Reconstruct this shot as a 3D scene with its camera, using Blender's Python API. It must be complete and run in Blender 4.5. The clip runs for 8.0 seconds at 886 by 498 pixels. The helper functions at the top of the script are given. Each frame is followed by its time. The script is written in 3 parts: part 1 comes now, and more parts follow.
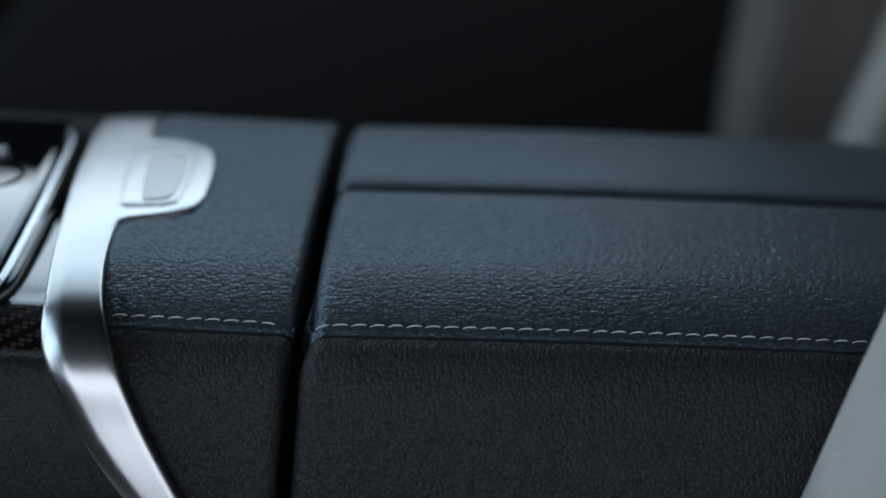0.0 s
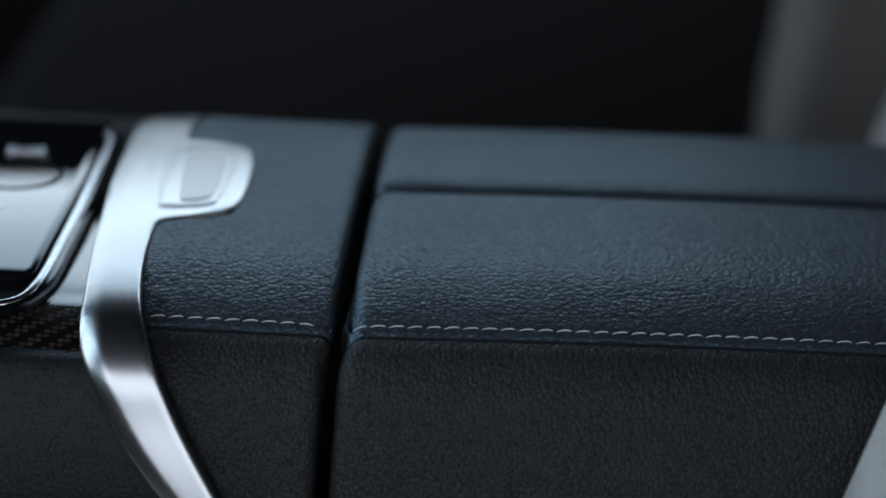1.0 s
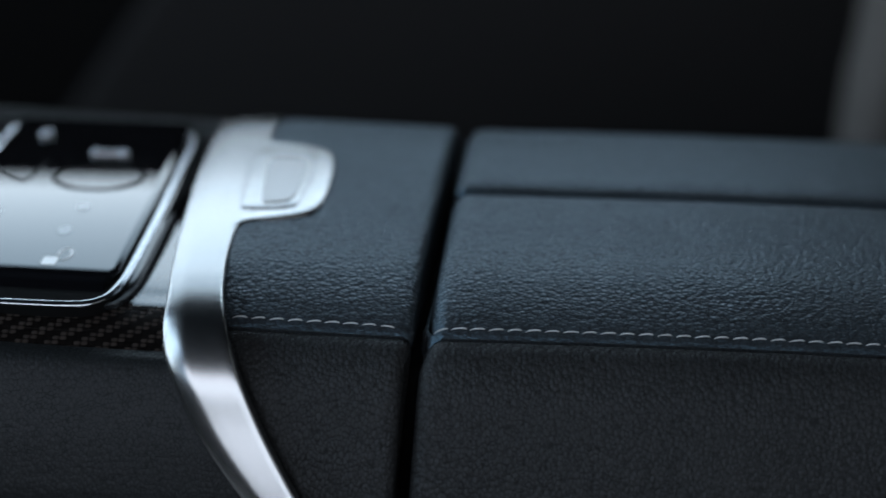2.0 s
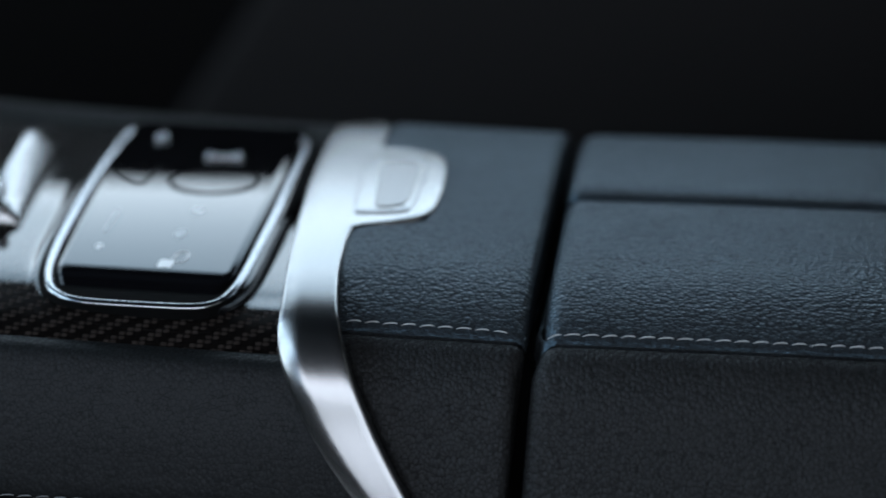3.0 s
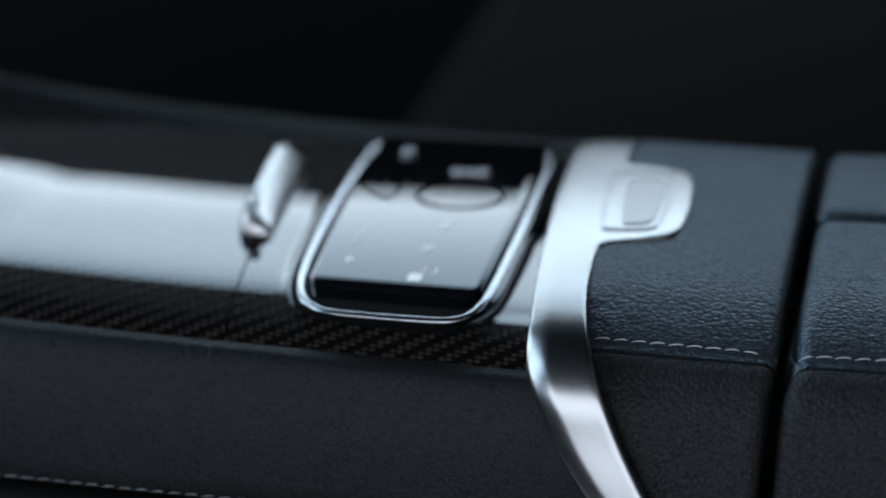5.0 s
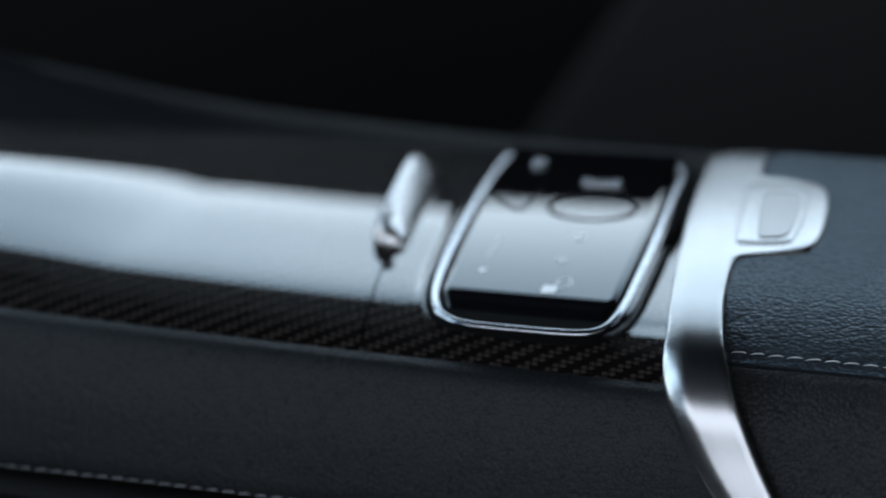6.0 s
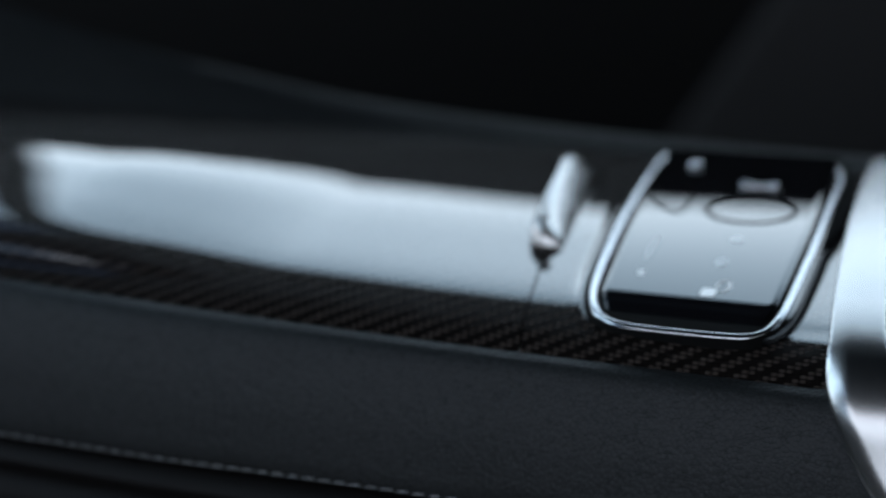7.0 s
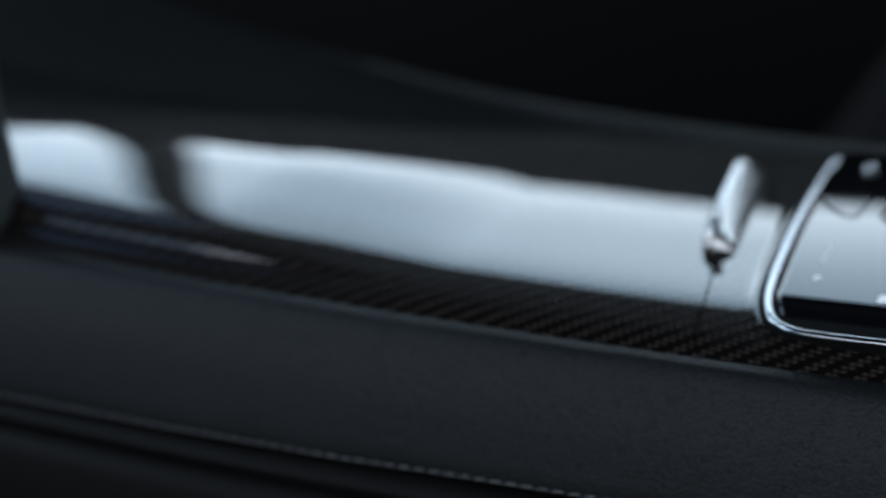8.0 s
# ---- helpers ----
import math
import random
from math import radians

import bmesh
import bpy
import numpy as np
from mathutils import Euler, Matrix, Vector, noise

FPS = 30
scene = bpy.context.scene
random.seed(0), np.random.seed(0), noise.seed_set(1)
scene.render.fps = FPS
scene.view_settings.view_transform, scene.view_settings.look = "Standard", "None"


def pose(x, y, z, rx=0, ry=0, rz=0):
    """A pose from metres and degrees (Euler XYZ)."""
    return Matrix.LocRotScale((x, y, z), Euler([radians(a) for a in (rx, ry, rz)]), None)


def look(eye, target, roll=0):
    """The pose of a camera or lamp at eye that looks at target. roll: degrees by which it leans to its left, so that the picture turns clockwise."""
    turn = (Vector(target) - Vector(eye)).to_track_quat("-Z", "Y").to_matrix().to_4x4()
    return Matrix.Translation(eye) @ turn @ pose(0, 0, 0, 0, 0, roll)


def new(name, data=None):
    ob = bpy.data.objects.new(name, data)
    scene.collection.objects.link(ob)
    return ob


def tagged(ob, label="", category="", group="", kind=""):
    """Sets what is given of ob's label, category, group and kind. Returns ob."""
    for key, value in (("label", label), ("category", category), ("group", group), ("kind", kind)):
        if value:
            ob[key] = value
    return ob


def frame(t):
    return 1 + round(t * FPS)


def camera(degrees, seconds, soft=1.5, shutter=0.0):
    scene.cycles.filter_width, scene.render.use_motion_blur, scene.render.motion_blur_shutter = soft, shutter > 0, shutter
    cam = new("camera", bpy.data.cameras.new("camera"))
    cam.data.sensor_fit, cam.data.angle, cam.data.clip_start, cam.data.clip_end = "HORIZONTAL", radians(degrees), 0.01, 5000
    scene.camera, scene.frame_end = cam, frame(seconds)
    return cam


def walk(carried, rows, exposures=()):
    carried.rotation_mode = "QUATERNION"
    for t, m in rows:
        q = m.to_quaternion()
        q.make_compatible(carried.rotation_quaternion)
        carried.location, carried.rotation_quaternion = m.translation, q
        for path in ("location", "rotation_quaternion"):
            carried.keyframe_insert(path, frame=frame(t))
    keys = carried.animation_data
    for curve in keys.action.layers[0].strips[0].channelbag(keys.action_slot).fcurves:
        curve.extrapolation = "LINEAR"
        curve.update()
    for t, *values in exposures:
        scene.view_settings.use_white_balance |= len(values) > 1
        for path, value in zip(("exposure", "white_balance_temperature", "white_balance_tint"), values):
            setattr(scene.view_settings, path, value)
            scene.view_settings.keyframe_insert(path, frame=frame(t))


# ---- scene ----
cam = camera(26.63, 8.0, soft=1.5, shutter=0.5)
cam.data.dof.use_dof = True
cam.data.dof.focus_distance = 0.553
cam.data.dof.aperture_fstop = 3.9
PATH = [
    (0, (0.03890, -0.50625, 0.21819), (0.03912, -0.03901, 0.04020), 0.925),
    (0.5, (0.03852, -0.50557, 0.21756), (0.03565, -0.03821, 0.03989), 0.885),
    (1, (0.03783, -0.50510, 0.21713), (0.02880, -0.03768, 0.03982), 0.626),
    (1.5, (0.03683, -0.50484, 0.21688), (0.01933, -0.03756, 0.03982), 0.378),
    (3, (0.03197, -0.50529, 0.21730), (-0.02375, -0.04041, 0.04184), -0.751),
    (3.5, (0.02973, -0.50586, 0.21782), (-0.04003, -0.04259, 0.04312), -1.069),
    (4, (0.02718, -0.50664, 0.21854), (-0.05758, -0.04554, 0.04473), -1.505),
    (4.5, (0.02432, -0.50762, 0.21944), (-0.07376, -0.04887, 0.04644), -1.853),
    (6, (0.01389, -0.51182, 0.22332), (-0.12592, -0.06250, 0.05432), -3.034),
    (6.5, (0.00980, -0.51363, 0.22500), (-0.14533, -0.06927, 0.05624), -3.476),
    (7, (0.00539, -0.51566, 0.22686), (-0.16712, -0.07772, 0.05819), -3.904),
    (7.5, (0.00067, -0.51789, 0.22893), (-0.18825, -0.08674, 0.06040), -4.4),
    (8, (-0.00435, -0.52033, 0.23118), (-0.21110, -0.09727, 0.06342), -4.8),
]
walk(cam, [(t, look(eye, target, roll)) for t, eye, target, roll in PATH], exposures=[(0.0, 0.0), (8.0, 0.0)])

# ---- world and light ----
SKY_ELEVATION, SKY_TURN = radians(38), radians(200)
world = bpy.data.worlds.new("sky")
scene.world = world
world.use_nodes = True
wn = world.node_tree
sky = wn.nodes.new("ShaderNodeTexSky")
sky.sky_type, sky.sun_disc = "NISHITA", False
sky.sun_elevation, sky.sun_rotation = SKY_ELEVATION, SKY_TURN
sky.dust_density, sky.ozone_density = 0.2, 2.2
wn.nodes["Background"].inputs["Strength"].default_value = 0.12
wn.links.new(sky.outputs[0], wn.nodes["Background"].inputs["Color"])


def window_light(name, eye, target, wide, high, watts, colour):
    lamp = bpy.data.lights.new(name, "AREA")
    lamp.shape, lamp.size, lamp.size_y = "RECTANGLE", wide, high
    lamp.energy, lamp.color = watts, colour
    ob = new(name, lamp)
    ob.matrix_world = look(eye, target)
    return ob


DAY = (0.77, 0.88, 0.98)
DAY_HIGH = (0.56, 0.79, 1.0)
window_light("driver_window_light", (-0.18, -1.05, 0.40), (-0.18, 0.0, 0.2), 1.55, 0.7, 6.8, (0.90, 0.94, 1.0))


def daylight_backdrop(label, corners, low, high, bright, faint):
    """Hazy sky outside a window: brightest low down, fading upwards."""
    m = bpy.data.materials.new("hazy_daylight")
    m.use_nodes = True
    nodes, links = m.node_tree.nodes, m.node_tree.links
    nodes.clear()
    out, glow = nodes.new("ShaderNodeOutputMaterial"), nodes.new("ShaderNodeEmission")
    co, sep, fade = nodes.new("ShaderNodeTexCoord"), nodes.new("ShaderNodeSeparateXYZ"), nodes.new("ShaderNodeMapRange")
    haze = nodes.new("ShaderNodeMapRange")
    haze.inputs["From Min"].default_value, haze.inputs["From Max"].default_value = low, high
    tint = nodes.new("ShaderNodeMix")
    tint.data_type = "RGBA"
    tint.inputs[6].default_value, tint.inputs[7].default_value = (*DAY, 1), (*DAY_HIGH, 1)
    links.new(sep.outputs[2], haze.inputs["Value"])
    links.new(haze.outputs[0], tint.inputs[0])
    links.new(tint.outputs[2], glow.inputs["Color"])
    fade.inputs["From Min"].default_value, fade.inputs["From Max"].default_value = low, high
    fade.inputs["To Min"].default_value, fade.inputs["To Max"].default_value = bright, faint
    links.new(co.outputs["Object"], sep.inputs[0])
    links.new(sep.outputs[2], fade.inputs["Value"])
    links.new(fade.outputs[0], glow.inputs["Strength"])
    links.new(glow.outputs[0], out.inputs["Surface"])
    bm = bmesh.new()
    bm.faces.new([bm.verts.new(c) for c in corners])
    me = bpy.data.meshes.new("backdrop")
    bm.to_mesh(me)
    bm.free()
    me.materials.append(m)
    return tagged(new("backdrop", me), label, "backdrop", kind="structure")


daylight_backdrop("bright hazy daylight outside the passenger window", [(-1.62, 1.0, 0.84), (0.62, 1.0, 0.84), (0.62, 1.0, 0.20), (-1.62, 1.0, 0.20)], 0.37, 0.64, 7.7, 2.6)
daylight_backdrop("hazy daylight ahead of the windscreen", [(-1.75, -1.0, 0.10), (-1.75, 1.0, 0.10), (-1.75, 1.0, 1.50), (-1.75, -1.0, 1.50)], 0.10, 0.80, 4.4, 3.6)

# ---- materials ----
def material(name, colour, rough=0.5, metal=0.0, spec=0.5, coat=0.0, coat_rough=0.03):
    m = bpy.data.materials.new(name)
    m.use_nodes = True
    b = m.node_tree.nodes["Principled BSDF"]
    b.inputs["Base Color"].default_value = (*colour, 1)
    b.inputs["Roughness"].default_value = rough
    b.inputs["Metallic"].default_value = metal
    b.inputs["Specular IOR Level"].default_value = spec
    b.inputs["Coat Weight"].default_value = coat
    b.inputs["Coat Roughness"].default_value = coat_rough
    return m


def node(m, kind, **values):
    n = m.node_tree.nodes.new(kind)
    for key, value in values.items():
        if key in n.inputs:
            n.inputs[key].default_value = value
    return n


def link(m, a, b):
    m.node_tree.links.new(a, b)


def calc(m, op, a, b=None, c=None):
    n = m.node_tree.nodes.new("ShaderNodeMath")
    n.operation = op
    for slot, v in enumerate((a, b, c)):
        if v is None:
            continue
        if isinstance(v, (int, float)):
            n.inputs[slot].default_value = v
        else:
            link(m, v, n.inputs[slot])
    return n.outputs[0]


def bsdf(m):
    return m.node_tree.nodes["Principled BSDF"]


def leather(name, base, crease_shade, cells=560.0, depth=0.00026, rough=0.42, stretch=(1.0, 1.0, 1.0), gloss=(1.0, 1.0, 1.0), spec=0.5, wrinkle=0.0, vary=0.5, net=0.62):
    """Pebbled hide: soft domes parted by thin wandering creases, finer cells between them, long wrinkles and slow patches of wear."""
    m = material(name, base, rough)
    bsdf(m).inputs["Specular IOR Level"].default_value = spec
    bsdf(m).inputs["Specular Tint"].default_value = (*gloss, 1)
    co = node(m, "ShaderNodeTexCoord").outputs["Object"]
    mp = node(m, "ShaderNodeMapping")
    mp.inputs["Scale"].default_value = stretch
    link(m, co, mp.inputs["Vector"])
    warp = node(m, "ShaderNodeTexNoise", Scale=420.0, Detail=2.0)
    link(m, mp.outputs[0], warp.inputs["Vector"])
    mix = node(m, "ShaderNodeMix")
    mix.data_type = "VECTOR"
    mix.inputs[0].default_value = 0.0009
    link(m, mp.outputs[0], mix.inputs[4])
    link(m, warp.outputs["Color"], mix.inputs[5])

    def cell(scale, feature, smoothness=0.5):
        v = node(m, "ShaderNodeTexVoronoi", Scale=scale, Randomness=1.0, Smoothness=smoothness)
        v.feature = feature
        link(m, mix.outputs[1], v.inputs["Vector"])
        return v.outputs["Distance"]

    def ramp(value, top):
        n = node(m, "ShaderNodeMapRange")
        n.interpolation_type = "SMOOTHSTEP"
        n.inputs["From Max"].default_value = top
        link(m, value, n.inputs["Value"])
        return n.outputs[0]

    pebble = cell(cells, "SMOOTH_F1", 0.7)
    wide = ramp(cell(cells, "DISTANCE_TO_EDGE"), 0.15)
    thin = ramp(cell(cells * 1.9, "DISTANCE_TO_EDGE"), 0.16)
    fold = node(m, "ShaderNodeTexNoise", Scale=170.0, Detail=3.0, Roughness=0.55)
    link(m, mp.outputs[0], fold.inputs["Vector"])
    fine = node(m, "ShaderNodeTexNoise", Scale=3200.0, Detail=2.0)
    link(m, co, fine.inputs["Vector"])
    # creases come and go over the hide
    some = node(m, "ShaderNodeTexNoise", Scale=260.0, Detail=1.0)
    link(m, co, some.inputs["Vector"])
    reach = node(m, "ShaderNodeMapRange")
    reach.inputs["From Min"].default_value, reach.inputs["From Max"].default_value = 0.36, 0.62
    link(m, some.outputs["Fac"], reach.inputs["Value"])
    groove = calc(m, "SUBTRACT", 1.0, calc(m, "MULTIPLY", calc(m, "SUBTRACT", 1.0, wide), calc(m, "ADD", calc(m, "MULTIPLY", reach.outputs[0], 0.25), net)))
    height = calc(m, "ADD", calc(m, "MULTIPLY", calc(m, "SUBTRACT", 1.0, pebble), 0.85), calc(m, "MULTIPLY", groove, 0.20))
    height = calc(m, "ADD", height, calc(m, "MULTIPLY", thin, 0.05))
    height = calc(m, "ADD", height, calc(m, "MULTIPLY", fold.outputs["Fac"], 0.18))
    height = calc(m, "ADD", height, calc(m, "MULTIPLY", fine.outputs["Fac"], 0.08))
    if wrinkle:
        # long creases that run down the hide, in patches
        sl = node(m, "ShaderNodeMapping")
        sl.inputs["Scale"].default_value = (1.0, 0.12, 0.12)
        link(m, co, sl.inputs["Vector"])
        lines = node(m, "ShaderNodeTexVoronoi", Scale=300.0, Randomness=1.0)
        lines.feature = "DISTANCE_TO_EDGE"
        bend = node(m, "ShaderNodeTexNoise", Scale=60.0, Detail=2.0)
        link(m, co, bend.inputs["Vector"])
        bent = node(m, "ShaderNodeMix")
        bent.data_type = "VECTOR"
        bent.inputs[0].default_value = 0.006
        link(m, sl.outputs[0], bent.inputs[4])
        link(m, bend.outputs["Color"], bent.inputs[5])
        link(m, bent.outputs[1], lines.inputs["Vector"])
        where = node(m, "ShaderNodeTexNoise", Scale=14.0, Detail=1.0)
        link(m, co, where.inputs["Vector"])
        there = node(m, "ShaderNodeMapRange")
        there.inputs["From Min"].default_value, there.inputs["From Max"].default_value = 0.44, 0.60
        link(m, where.outputs["Fac"], there.inputs["Value"])
        height = calc(m, "ADD", height, calc(m, "MULTIPLY", calc(m, "MULTIPLY", ramp(lines.outputs["Distance"], 0.14), there.outputs[0]), wrinkle))
    bump = node(m, "ShaderNodeBump", Strength=1.0, Distance=depth)
    link(m, height, bump.inputs["Height"])
    link(m, bump.outputs[0], bsdf(m).inputs["Normal"])
    patch = node(m, "ShaderNodeTexNoise", Scale=26.0, Detail=4.0)
    link(m, co, patch.inputs["Vector"])
    # shade in the grooves is put into the base colour
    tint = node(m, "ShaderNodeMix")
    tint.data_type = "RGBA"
    tint.inputs[6].default_value, tint.inputs[7].default_value = (*crease_shade, 1), (*base, 1)
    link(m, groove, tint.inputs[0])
    wear = node(m, "ShaderNodeMix")
    wear.data_type, wear.blend_type = "RGBA", "MULTIPLY"
    wear.inputs[0].default_value = 1.0
    link(m, tint.outputs[2], wear.inputs[6])
    shade = calc(m, "ADD", calc(m, "MULTIPLY", patch.outputs["Fac"], vary), 1 - vary / 2)
    grey = node(m, "ShaderNodeCombineColor")
    for slot in range(3):
        link(m, shade, grey.inputs[slot])
    link(m, grey.outputs[0], wear.inputs[7])
    link(m, wear.outputs[2], bsdf(m).inputs["Base Color"])
    matt = calc(m, "ADD", calc(m, "MULTIPLY", patch.outputs["Fac"], 0.12), rough - 0.06)
    link(m, calc(m, "ADD", matt, calc(m, "MULTIPLY", calc(m, "SUBTRACT", 1.0, groove), 0.22)), bsdf(m).inputs["Roughness"])
    # grooves also reflect less, which deepens their painted shade
    link(m, calc(m, "MULTIPLY", calc(m, "ADD", calc(m, "MULTIPLY", groove, 0.60), 0.40), spec), bsdf(m).inputs["Specular IOR Level"])
    return m


def grained(name, colour, rough, metal=0.0, scale=900.0, depth=0.00005, vary=0.12, **more):
    """A plain surface with fine grain and slow unevenness."""
    m = material(name, colour, rough, metal, **more)
    co = node(m, "ShaderNodeTexCoord").outputs["Object"]
    fine = node(m, "ShaderNodeTexNoise", Scale=scale, Detail=3.0)
    slow = node(m, "ShaderNodeTexNoise", Scale=30.0, Detail=4.0)
    link(m, co, fine.inputs["Vector"])
    link(m, co, slow.inputs["Vector"])
    bump = node(m, "ShaderNodeBump", Strength=0.6, Distance=depth)
    link(m, fine.outputs["Fac"], bump.inputs["Height"])
    link(m, bump.outputs[0], bsdf(m).inputs["Normal"])
    link(m, calc(m, "ADD", calc(m, "MULTIPLY", slow.outputs["Fac"], vary), rough - vary / 2), bsdf(m).inputs["Roughness"])
    tint = node(m, "ShaderNodeMix")
    tint.data_type = "RGBA"
    tint.inputs[6].default_value = (*[c * (1 - vary) for c in colour], 1)
    tint.inputs[7].default_value = (*[min(1, c * (1 + vary)) for c in colour], 1)
    link(m, slow.outputs["Fac"], tint.inputs[0])
    link(m, tint.outputs[2], bsdf(m).inputs["Base Color"])
    return m


def carbon(name, tow=0.0022):
    """Twill-woven carbon fibre under a thick clear lacquer."""
    m = material(name, (0.02, 0.02, 0.022), 0.40, 0.0, 0.018, 1.0, 0.006)
    co = node(m, "ShaderNodeTexCoord").outputs["Object"]
    sep = node(m, "ShaderNodeSeparateXYZ")
    link(m, co, sep.inputs[0])
    u = calc(m, "MULTIPLY", sep.outputs[0], 1 / tow)
    v = calc(m, "MULTIPLY", calc(m, "ADD", sep.outputs[1], sep.outputs[2]), 1 / tow)
    step = calc(m, "FLOORED_MODULO", calc(m, "SUBTRACT", calc(m, "FLOOR", u), calc(m, "FLOOR", v)), 4.0)
    over = calc(m, "LESS_THAN", step, 1.5)
    su = calc(m, "SINE", calc(m, "MULTIPLY", calc(m, "FRACT", u), math.pi))
    sv = calc(m, "SINE", calc(m, "MULTIPLY", calc(m, "FRACT", v), math.pi))
    height = calc(m, "ADD", calc(m, "MULTIPLY", over, su), calc(m, "MULTIPLY", calc(m, "SUBTRACT", 1.0, over), calc(m, "MULTIPLY", sv, 0.7)))
    tint = node(m, "ShaderNodeMix")
    tint.data_type = "RGBA"
    tint.inputs[6].default_value, tint.inputs[7].default_value = (0.0022, 0.0018, 0.0017, 1), (0.048, 0.037, 0.032, 1)
    square = calc(m, "MULTIPLY", calc(m, "POWER", su, 0.6), calc(m, "POWER", sv, 0.6))
    uneven = node(m, "ShaderNodeTexNoise", Scale=330.0, Detail=1.0)
    link(m, co, uneven.inputs["Vector"])
    bright = calc(m, "ADD", calc(m, "MULTIPLY", over, 0.85), 0.15)
    link(m, calc(m, "MULTIPLY", calc(m, "MULTIPLY", square, bright), calc(m, "ADD", calc(m, "MULTIPLY", uneven.outputs["Fac"], 1.2), 0.35)), tint.inputs[0])
    link(m, tint.outputs[2], bsdf(m).inputs["Base Color"])
    bump = node(m, "ShaderNodeBump", Strength=0.5, Distance=0.0003)
    link(m, height, bump.inputs["Height"])
    link(m, bump.outputs[0], bsdf(m).inputs["Normal"])
    return m


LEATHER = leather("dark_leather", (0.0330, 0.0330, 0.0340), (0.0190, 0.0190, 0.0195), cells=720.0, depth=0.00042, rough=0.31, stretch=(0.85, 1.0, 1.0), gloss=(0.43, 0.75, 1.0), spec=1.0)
bsdf(LEATHER).inputs["IOR"].default_value = 1.55
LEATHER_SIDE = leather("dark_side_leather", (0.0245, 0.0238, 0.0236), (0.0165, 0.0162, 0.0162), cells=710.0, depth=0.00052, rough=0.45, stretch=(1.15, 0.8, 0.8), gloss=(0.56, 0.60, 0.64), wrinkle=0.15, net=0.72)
THREAD = grained("pale_grey_thread", (0.54, 0.55, 0.56), 0.75, scale=3500.0, depth=0.00015)
LEATHER_CONSOLE = leather("dark_console_leather", (0.0097, 0.0102, 0.0104), (0.0082, 0.0086, 0.0087), cells=780.0, depth=0.00021, rough=0.47, stretch=(1.15, 0.8, 0.8), gloss=(0.58, 0.60, 0.62), wrinkle=0.4, net=0.46)
LEATHER_RAIL = leather("dark_rail_leather", (0.0065, 0.0066, 0.0067), (0.0045, 0.0046, 0.0047), cells=500.0, depth=0.0003, rough=0.55, gloss=(0.55, 0.58, 0.60), spec=0.18)
DULL_THREAD = grained("dull_grey_thread", (0.26, 0.265, 0.27), 0.8, scale=3500.0, depth=0.00015)
SATIN = grained("satin_metal", (0.425, 0.419, 0.416), 0.26, 1.0, scale=2500.0, depth=0.0000003, vary=0.05)
BUTTON_METAL = grained("grey_satin_metal", (0.415, 0.405, 0.405), 0.34, 1.0, scale=2500.0, depth=0.0000003, vary=0.05)
CHROME = grained("polished_metal", (0.43, 0.44, 0.46), 0.20, 1.0, scale=2500.0, depth=0.000005, vary=0.04)
CARBON = carbon("lacquered_carbon_weave")
GLASS = material("gloss_black_glass", (0.004, 0.004, 0.005), 0.03, 0.0, 0.5)
PRINT = grained("pale_glowing_print", (0.62, 0.64, 0.65), 0.05)
# weak added glow keeps the printed signs pale against the black glass
bsdf(PRINT).inputs["Emission Color"].default_value = (0.85, 0.93, 1.0, 1)
bsdf(PRINT).inputs["Emission Strength"].default_value = 0.16
FAINT = grained("faint_print", (0.30, 0.31, 0.32), 0.05)
BLACK = grained("black_plastic", (0.006, 0.0052, 0.005), 0.55, spec=0.12)
GAP = grained("black_felt", (0.004, 0.004, 0.004), 0.95, spec=0.1)
SEAT = leather("pale_grey_seat_leather", (0.43, 0.395, 0.37), (0.365, 0.335, 0.315), cells=500.0, depth=0.00006, rough=0.6)
SEAT_DARK = leather("mid_grey_seat_fabric", (0.145, 0.125, 0.112), (0.115, 0.098, 0.088), cells=500.0, depth=0.00006, rough=0.7)
DARK_CLOTH = grained("near_black_cloth", (0.009, 0.009, 0.009), 0.9, spec=0.15)
DOOR = grained("black_door_lining", (0.0060, 0.0049, 0.0044), 0.8, spec=0.1)
ROOF = grained("black_headliner", (0.009, 0.011, 0.014), 0.95, spec=0.1)
DOOR_TRIM = grained("dark_grey_door_padding", (0.018, 0.0150, 0.0142), 0.8, spec=0.2)
DASH = grained("slate_dashboard_plastic", (0.07, 0.08, 0.078), 0.55)


# ---- mesh helpers ----
def mesh_object(name, bm, mat, smooth=True):
    me = bpy.data.meshes.new(name)
    bmesh.ops.recalc_face_normals(bm, faces=bm.faces[:])
    for f in bm.faces:
        f.smooth = smooth
    bm.to_mesh(me)
    bm.free()
    me.materials.append(mat)
    if smooth:
        me.set_sharp_from_angle(angle=radians(42))
    return new(name, me)


def part(name, bm, mat, parent, label="", smooth=True):
    ob = mesh_object(name, bm, mat, smooth)
    ob.parent = parent
    if label:
        tagged(ob, label)
    return ob


def thing(name, label, category, group="", kind="", at=(0, 0, 0)):
    ob = new(name)
    ob.location = at
    ob.empty_display_size = 0.02
    return tagged(ob, label, category, group, kind)


def loft(loops, closed=True, caps=True):
    """A skin over loops of equally many points."""
    bm = bmesh.new()
    rows = [[bm.verts.new(p) for p in loop] for loop in loops]
    n = len(rows[0])
    for a, b in zip(rows, rows[1:]):
        for i in range(n if closed else n - 1):
            j = (i + 1) % n
            bm.faces.new((a[i], a[j], b[j], b[i]))
    if caps:
        bm.faces.new(rows[0][::-1])
        bm.faces.new(rows[-1])
    return bm


